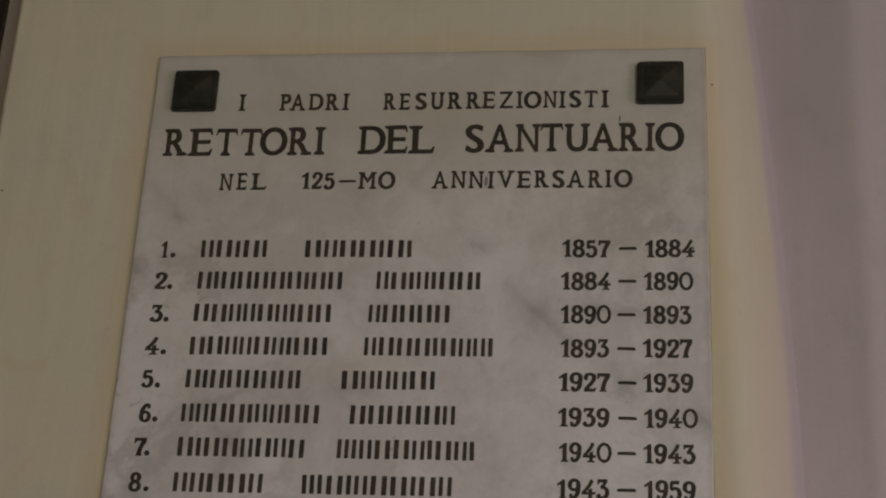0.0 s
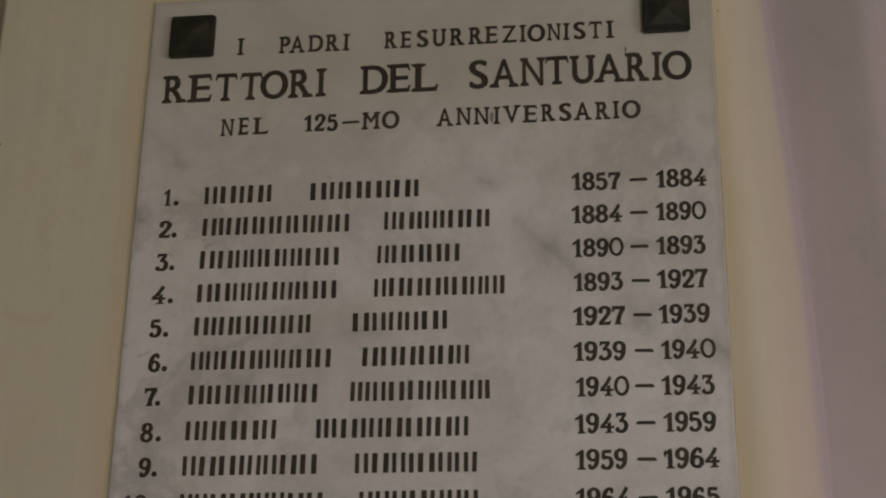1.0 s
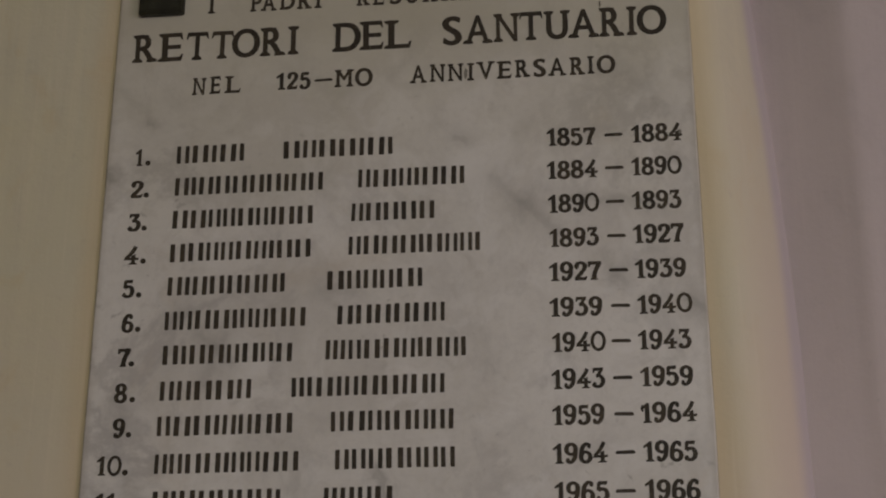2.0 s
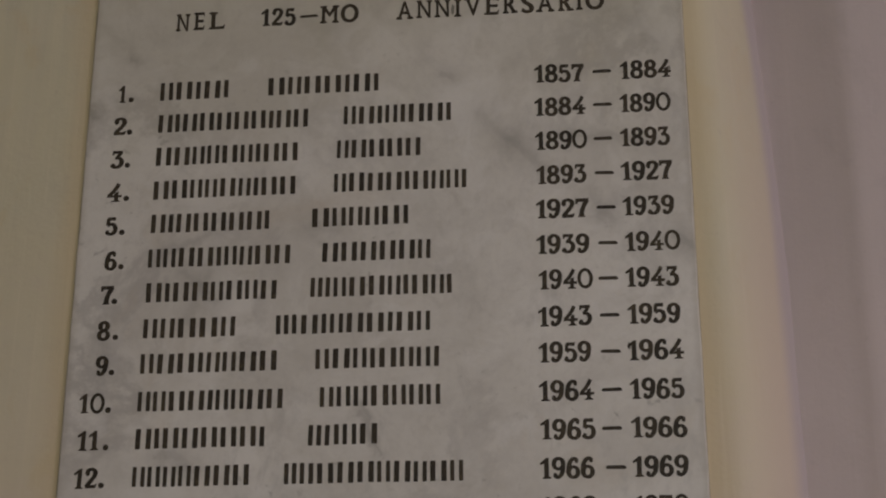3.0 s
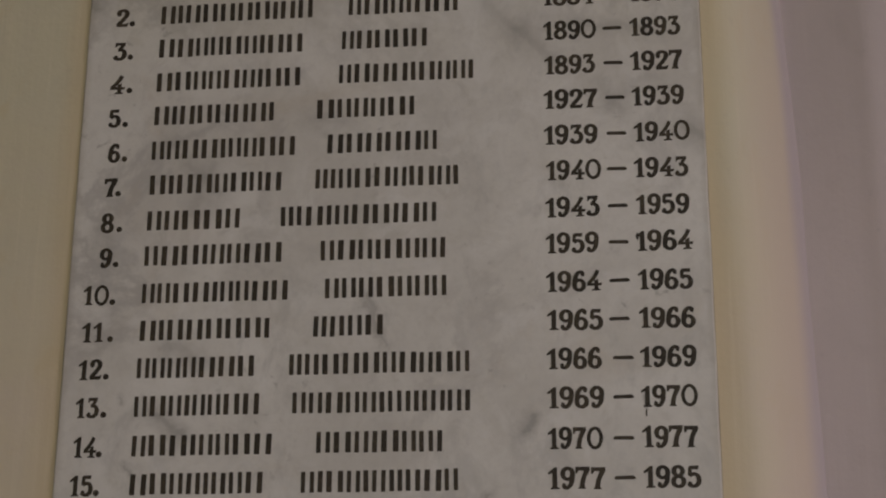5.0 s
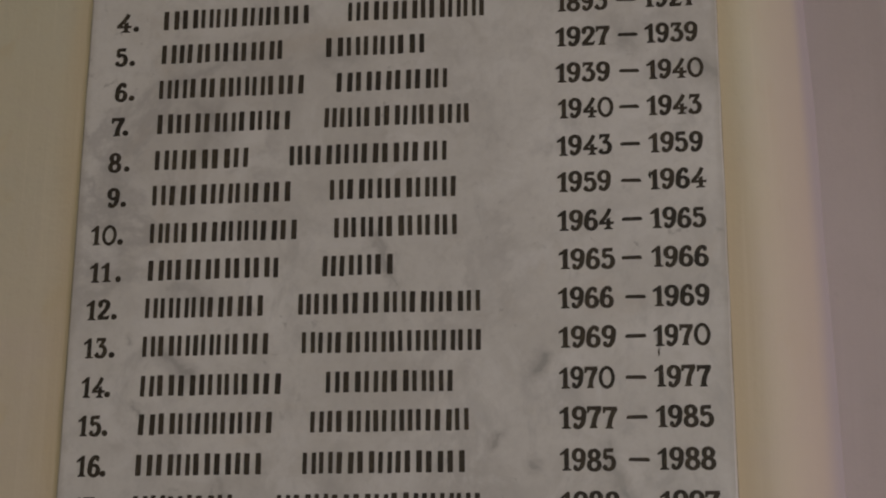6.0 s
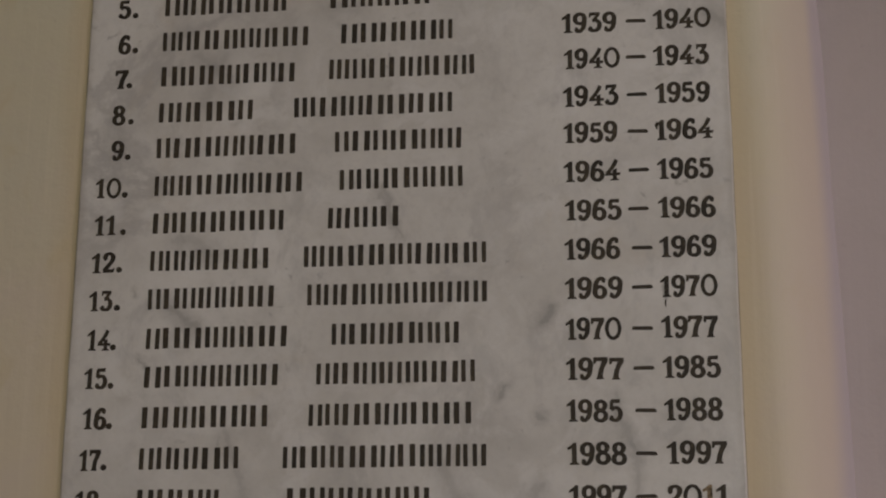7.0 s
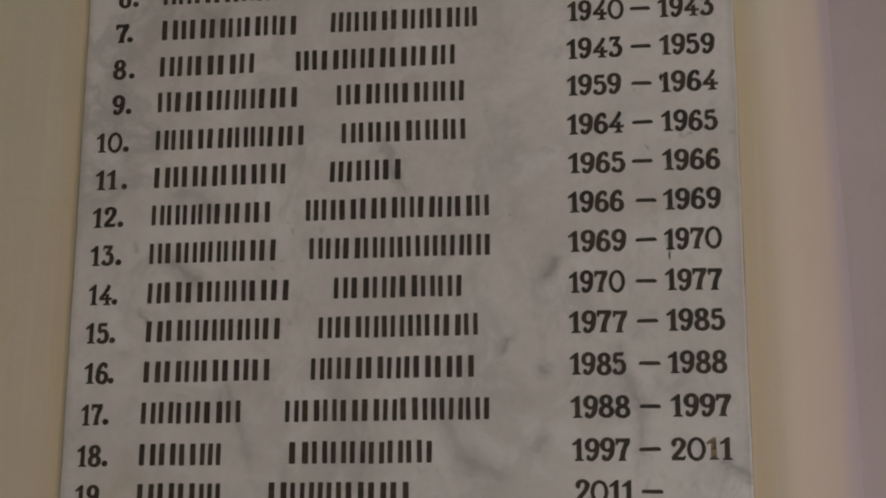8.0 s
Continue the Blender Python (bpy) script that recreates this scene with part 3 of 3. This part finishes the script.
def glyph(ch, stem=0.042, bar=0.008):
    """One character of the built-in font, with heavier stems and cut serifs; cap height 1, standing on z = 0, its front at y = -1."""
    if (ch, stem) in GLYPHS:
        return GLYPHS[ch, stem]
    if ch.isdigit():
        return cut_digit(ch, stem)
    me = flat_shape(ch)
    bm = bmesh.new()
    bm.from_mesh(me)
    bpy.data.meshes.remove(me)
    bmesh.ops.remove_doubles(bm, verts=bm.verts[:], dist=0.0005)
    for v in bm.verts:
        v.co = Vector((v.co.x / CAP, 0, v.co.y / CAP))
    feet, heads = runs(bm, 0.0), runs(bm, 1.0)
    push = {}
    for e in bm.edges:
        if not e.is_boundary:
            continue
        a, b = e.verts
        inside = e.link_faces[0].calc_center_median()
        d = b.co - a.co
        n = Vector((d.z, 0, -d.x)).normalized()
        if n.dot(inside - (a.co + b.co) / 2) > 0:
            n = -n
        for v in (a, b):
            push.setdefault(v, []).append(n)
    for v, ns in push.items():
        n = sum(ns, Vector()) / len(ns)
        v.co.x += stem * n.x
        v.co.z += bar * n.z
    bmesh.ops.recalc_face_normals(bm, faces=bm.faces[:])
    made = bmesh.ops.extrude_face_region(bm, geom=bm.faces[:])["geom"]
    for v in made:
        if isinstance(v, bmesh.types.BMVert):
            v.co.y = -1.0
    bmesh.ops.recalc_face_normals(bm, faces=bm.faces[:])
    left = min(v.co.x for v in bm.verts)
    if ch.isalpha():
        skip = NO_FEET.get(ch, "")
        for found, z, s in ((feet, 0.0, 1), (heads, 1.0, -1)):
            if skip == "both" or (skip == "low" and s > 0) or (skip == "top" and s < 0):
                continue
            for x0, x1 in found:
                x0, x1 = x0 - stem, x1 + stem
                if ch == "N" and s > 0 and x0 > left + 0.2:
                    continue
                if ch == "M" and s > 0 and 0.2 < (x0 + x1) / 2 - left < 0.6:
                    continue
                if x1 - x0 < 0.42:
                    w = 0.095
                    prism(bm, [(x0 - w, z), (x1 + w, z), (x1 + w, z + s * 0.065), (x1, z + s * 0.13), (x0, z + s * 0.13), (x0 - w, z + s * 0.065)], 0, -0.93)
                elif ch in LONG_LEFT and x0 < left + 0.05:
                    prism(bm, [(x0 - 0.095, z), (x0 + 0.1, z), (x0 + 0.1, z + s * 0.13), (x0, z + s * 0.13), (x0 - 0.095, z + s * 0.065)], 0, -0.93)
                if x1 - x0 >= 0.42 and ch in "EFLT":
                    prism(bm, [(x1 - 0.11, z + s * 0.05), (x1 - 0.02, z), (x1 + 0.03, z + s * 0.24), (x1 - 0.03, z + s * 0.24)], 0, -0.96)
                if x1 - x0 >= 0.42 and ch == "T":
                    prism(bm, [(x0 + 0.11, z + s * 0.05), (x0 + 0.02, z), (x0 - 0.03, z + s * 0.24), (x0 + 0.03, z + s * 0.24)], 0, -0.96)
    low, high = min(v.co.x for v in bm.verts), max(v.co.x for v in bm.verts)
    for v in bm.verts:
        v.co.x -= low
    me = bpy.data.meshes.new("glyph")
    bm.to_mesh(me)
    bm.free()
    me.materials.append(paint)
    GLYPHS[ch, stem] = (me, high - low)
    return GLYPHS[ch, stem]


RELIEF = 0.0005
rng = random.Random(11)


worn_paint = Mat("worn_letter_paint", 0.7)
worn_paint.colour(worn_paint.mix(worn_paint.ramp(worn_paint.noise(2.2, 4, 0.6, 0.5), 0.42, 0.62), (0.05, 0.036, 0.02), (0.27, 0.20, 0.115)))
smear_paint = Mat("smeared_paint", 0.7)
smear_paint.colour(smear_paint.mix(smear_paint.noise(900.0, 4, 0.6), (0.16, 0.155, 0.13), (0.30, 0.29, 0.26)))


def set_letter(ch, x, width, z, cap, stem, bar):
    me, wide = glyph(ch, stem, bar)
    ob = new("digit" if ch.isdigit() else "letter", me)
    ob.parent = plaque
    ob.location = (x, 0.0, z - BOTTOM + rng.uniform(-0.0003, 0.0003))
    ob.rotation_euler = (0, radians(rng.uniform(-0.9, 0.9)), 0)
    ob.scale = (width / wide, RELIEF, cap * rng.uniform(0.985, 1.015))
    return ob


def write(text, x0, x1, z, cap, gap=0.03, stem=0.055, bar=0.012):
    """Characters one by one between x0 and x1 on the baseline z."""
    widths = [glyph(ch, stem, bar)[1] for ch in text]
    f = (x1 - x0) / (sum(widths) + gap * (len(text) - 1))
    x, made = x0, []
    for ch, w in zip(text, widths):
        made.append(set_letter(ch, x, w * f, z, cap, stem, bar))
        x += (w + gap) * f
    return made


def heading(text, spans, z, cap, stem=0.060, bar=0.020):
    """A word with each letter in its own span, in millimetres from the plaque's middle."""
    for ch, x0, x1 in zip(text, spans[::2], spans[1::2]):
        set_letter(ch, x0 / 1000, (x1 - x0) / 1000, z, cap, stem, bar)


def dash(x0, x1, z, high):
    """A painted dash, cut off aslant at both ends."""
    bm = bmesh.new()
    w, h = x1 - x0, high
    prism(bm, [(0, 0.45 * h), (0.04 * w, 0.05 * h), (0.90 * w, 0), (w, 0.18 * h), (0.95 * w, 0.8 * h), (0.86 * w, h), (0.07 * w, 0.95 * h)], 0, -RELIEF)
    ob = part("dash", bm, paint, plaque)
    ob.location = (x0, 0, z - BOTTOM)
    ob.rotation_euler = (0, radians(rng.uniform(-1.5, 1.5)), 0)


def full_stop(x, z):
    bm = bmesh.new()
    prism(bm, [(px * rng.uniform(0.93, 1.07), pz * rng.uniform(0.93, 1.07)) for px, pz in blob(0, 0, 0.0028)], 0, -RELIEF)
    ob = part("full_stop", bm, paint, plaque)
    ob.location = (x, 0, z - BOTTOM)


BARS = {}


def upright_bars(count):
    """One, two or three plain uprights, 1 wide and 1 high."""
    if count not in BARS:
        bm = bmesh.new()
        w = (1.0, 0.315, 0.215)[count - 1]
        for k in range(count):
            x = (1 - w) * k / max(count - 1, 1)
            prism(bm, [(x, 0.01), (x + 0.1 * w, 0), (x + 0.9 * w, 0), (x + w, 0.01), (x + w, 0.99), (x + 0.9 * w, 1), (x + 0.1 * w, 1), (x, 0.99)], 0, -1)
        BARS[count] = bpy.data.meshes.new("bar")
        bm.to_mesh(BARS[count])
        bm.free()
        BARS[count].materials.append(paint)
    return BARS[count]


def bars(x0, x1, z, cap, sizes):
    """A row of plain upright bars in the place of a word that is left out; sizes: how much room each takes, from 1 (narrow) to 4 (wide)."""
    room = [(0, 0.50, 0.92, 1.16, 1.45)[int(s)] for s in sizes]
    unit = (x1 - x0) / sum(room)
    x = x0
    for size, share in zip(sizes, room):
        w = 0.0043 if size == "1" else unit * share * 0.80
        ob = new("text_bar", upright_bars({"1": 1, "4": 3}.get(size, 2)))
        ob.parent = plaque
        ob.location = (x + (unit * share - w) / 2, 0, z - BOTTOM + rng.uniform(-0.0003, 0.0003))
        ob.rotation_euler = (0, radians(rng.uniform(-1.2, 1.2)), 0)
        ob.scale = (w, RELIEF, cap * rng.uniform(0.98, 1.02))
        x += unit * share


# heading
heading("I", [-203.2, -195.6], 2.3298, 0.0198)
heading("PADRI", [-157.6, -145.2, -146.2, -129.0, -125.8, -109.1, -107.2, -91.2, -88.4, -80.8], 2.3294, 0.0198)
heading("RESURREZIONISTI", [-43.6, -29.2, -26.4, -14.2, -8.9, 4.0, 7.6, 22.8, 26.1, 42.4, 46.1, 62.6, 63.1, 77.4, 81.8, 97.0, 100.2, 107.4, 108.2, 127.0, 129.0, 143.7, 145.5, 152.8, 156.6, 169.5, 172.5, 186.7, 190.4, 198.8], 2.3290, 0.0200)
heading("RETTORI", [-281.8, -255.0, -254.1, -227.2, -224.4, -200.4, -197.6, -173.2, -175.0, -144.8, -144.6, -117.8, -115.2, -103.8], 2.2755, 0.0325, 0.047, 0.015)
heading("DEL", [-68.0, -38.0, -39.4, -14.0, -13.6, 15.0], 2.2762, 0.0325, 0.047, 0.015)
heading("SANTUARIO", [47.1, 67.6, 68.6, 99.0, 100.4, 127.4, 126.6, 151.0, 152.3, 179.2, 176.8, 208.2, 208.6, 233.4, 236.2, 246.4, 246.8, 277.0], 2.2770, 0.0325, 0.047, 0.015)
heading("NEL", [-214.8, -200.4, -196.2, -184.6, -180.3, -163.3], 2.2345, 0.0195)
write("125", -0.1258, -0.0897, 2.2350, 0.0195, 0.09)
dash(-0.0858, -0.0664, 2.2422, 0.0028)
heading("MO", [-64.6, -45.0, -43.4, -24.8], 2.2350, 0.0197)
heading("ANNIVERSARIO", [13.6, 31.2, 34.2, 50.2, 52.8, 69.0, 72.6, 79.8, 82.4, 101.4, 103.0, 118.0, 121.6, 137.0, 140.0, 153.2, 155.0, 173.6, 177.0, 192.8, 195.0, 202.0, 204.4, 223.4], 2.2350, 0.0195)

FIRST, PITCH, ROW_CAP = 2.1570, 0.0358, 0.0190


def entry(row, number, stop, first, fx, last, lx, line, a1, an, b0, b1, bn, rise=0.0):
    """A numbered line: its number, two words in bars, two years with a dash. Places in millimetres from the plaque's middle."""
    z = FIRST - PITCH * (row - 1) + rise / 1000
    write(str(row), number[0] / 1000, number[1] / 1000, z - 0.0005, 0.0188, 0.08, 0.075)
    full_stop(stop / 1000, z + 0.0022)
    bars(-0.2275 - 0.00016 * row, a1, z, ROW_CAP, an)
    bars(b0, b1, z, ROW_CAP, bn)
    write(first, fx[0] / 1000, fx[1] / 1000, z, ROW_CAP)
    dash(line / 1000, line / 1000 + 0.0187, z + 0.0076, 0.0034)
    if last:
        made = write(last, lx[0] / 1000, lx[1] / 1000, z, ROW_CAP)
        if last == "2011":
            made[2].material_slots[0].link = "OBJECT"
            made[2].material_slots[0].material = worn_paint.m
            tagged(made[2], "digit with its dark paint worn to brown")


entry(1, (-269.9, -262.2), -256.4, "1857", (152.1, 201.0), "1884", (235.7, 285.9), 209.1, -0.1540, "23131", -0.1170, -0.0010, "3233131", -0.2)
entry(2, (-272.5, -259.0), -255.6, "1884", (151.2, 201.6), "1890", (234.3, 283.8), 208.5, -0.0720, "3133333133", -0.0390, 0.0710, "23121331", -0.0)
entry(3, (-272.9, -259.1), -255.3, "1890", (151.6, 202.0), "1893", (233.5, 281.5), 207.8, -0.0810, "332232133", -0.0450, 0.0410, "23333", -0.3)
entry(4, (-273.8, -258.6), -253.8, "1893", (152.0, 200.2), "1927", (233.2, 282.3), 207.9, -0.0820, "332232133", -0.0470, 0.0860, "233313221", -0.2)
entry(5, (-273.0, -260.2), -255.7, "1927", (150.7, 201.8), "1939", (233.5, 282.0), 208.6, -0.1070, "31333331", -0.0680, 0.0300, "322231", 0.1)
entry(6, (-270.8, -258.5), -254.1, "1939", (150.5, 201.0), "1940", (234.2, 286.2), 209.0, -0.0850, "223312233", -0.0570, 0.0510, "333332", -0.1)
entry(7, (-271.9, -258.6), -257.9, "1940", (152.1, 203.4), "1943", (233.2, 283.1), 208.2, -0.0970, "31332323", -0.0680, 0.0720, "423321321", 0.4)
entry(8, (-272.6, -259.7), -254.3, "1943", (151.0, 201.2), "1959", (233.9, 282.6), 208.1, -0.1360, "22332", -0.1000, 0.0510, "431233132", 0.0)
entry(9, (-271.7, -259.3), -255.4, "1959", (150.6, 199.5), "1964", (232.6, 284.5), 208.0, -0.0940, "23312233", -0.0600, 0.0600, "23213221", 1.0)
entry(10, (-284.6, -259.9), -256.1, "1964", (150.4, 201.2), "1965", (233.5, 282.8), 207.9, -0.0870, "223312233", -0.0550, 0.0610, "2223222", 0.1)
entry(11, (-283.6, -262.7), -255.7, "1965", (150.9, 201.3), "1966", (233.3, 283.5), 206.7, -0.1030, "31333331", -0.0660, 0.0030, "4123", 0.1)
entry(12, (-284.3, -261.2), -257.3, "1966", (150.2, 199.3), "1969", (233.0, 283.0), 209.0, -0.1160, "2222333", -0.0870, 0.0820, "4133323232", 0.2)
entry(13, (-283.8, -261.7), -257.2, "1969", (149.9, 200.4), "1970", (232.7, 282.4), 208.2, -0.1100, "23212233", -0.0820, 0.0830, "22322124221", 0.3)
entry(14, (-283.7, -261.4), -258.8, "1970", (150.1, 198.4), "1977", (232.7, 281.8), 207.3, -0.0970, "23312233", -0.0590, 0.0580, "23213221", -0.3)
entry(15, (-284.3, -262.1), -259.1, "1977", (149.6, 200.0), "1985", (232.7, 282.3), 207.4, -0.1040, "33214123", -0.0720, 0.0720, "2132124132", 0.3)
entry(16, (-283.2, -260.8), -258.2, "1985", (149.6, 197.9), "1988", (232.9, 282.5), 208.3, -0.1120, "3323313", -0.0780, 0.0690, "223321333", -0.4)
entry(17, (-283.9, -263.7), -261.1, "1988", (149.9, 200.5), "1997", (234.0, 285.0), 207.7, -0.1370, "222132", -0.1000, 0.0820, "23233234221", -1.4)
entry(18, (-285.4, -263.3), -259.8, "1997", (150.6, 200.0), "2011", (233.2, 284.0), 206.8, -0.1530, "3334", -0.0960, 0.0330, "32222221", -2.2)
entry(19, (-285.0, -263.2), -260.0, "2011", (152.6, 201.4), "", (233.0, 283.0), 207.6, -0.1520, "3334", -0.1130, 0.0130, "3241333", -1.3)


# ---- small marks ----
def fleck(name, x, z, wide, high, y, parent, material, label, base=0.0):
    """A ragged little blot."""
    bm = bmesh.new()
    pts = []
    for k in range(11):
        a = 2 * math.pi * k / 11
        r = rng.uniform(0.7, 1.1)
        pts.append((wide * r * math.cos(a), high * r * math.sin(a)))
    prism(bm, pts, 0, -0.0004)
    ob = part(name, bm, material, parent, label)
    ob.location = (x, y, z - base)
    return ob


fleck("paint_drip", 0.2100, 2.3145, 0.0007, 0.0040, 0.0, plaque, paint, "dark paint slip over the lettering", BOTTOM)
fleck("paint_drip", 0.2342, 1.8855, 0.0011, 0.0045, 0.0, plaque, paint, "dark paint blot beside a year", BOTTOM)
fleck("paint_drip", 0.2372, 1.7225, 0.0008, 0.0036, 0.0, plaque, paint, "dark paint drip under a year", BOTTOM)
fleck("paint_smear", 0.0712, 2.2430, 0.0022, 0.0060, 0.0, plaque, smear_paint.m, "grey smear of thinned paint between two letters", BOTTOM)
fleck("paint_smear", 0.2835, 2.1660, 0.0024, 0.0030, 0.0, plaque, smear_paint.m, "grey smear of thinned paint beside a year", BOTTOM)
hole_paint = Mat("dark_hole", 0.9)
hole_paint.colour((0.02, 0.017, 0.013))
pier = bpy.data.objects["wall_pier"]
fleck("nail_hole", 0.3066, 2.3562, 0.0010, 0.0010, WALL_Y - 0.0006, pier, hole_paint.m, "tiny dark nail hole")
fleck("nail_hole", -0.4575, 2.2370, 0.0012, 0.0012, WALL_Y - 0.0006, pier, hole_paint.m, "tiny dark nail hole")
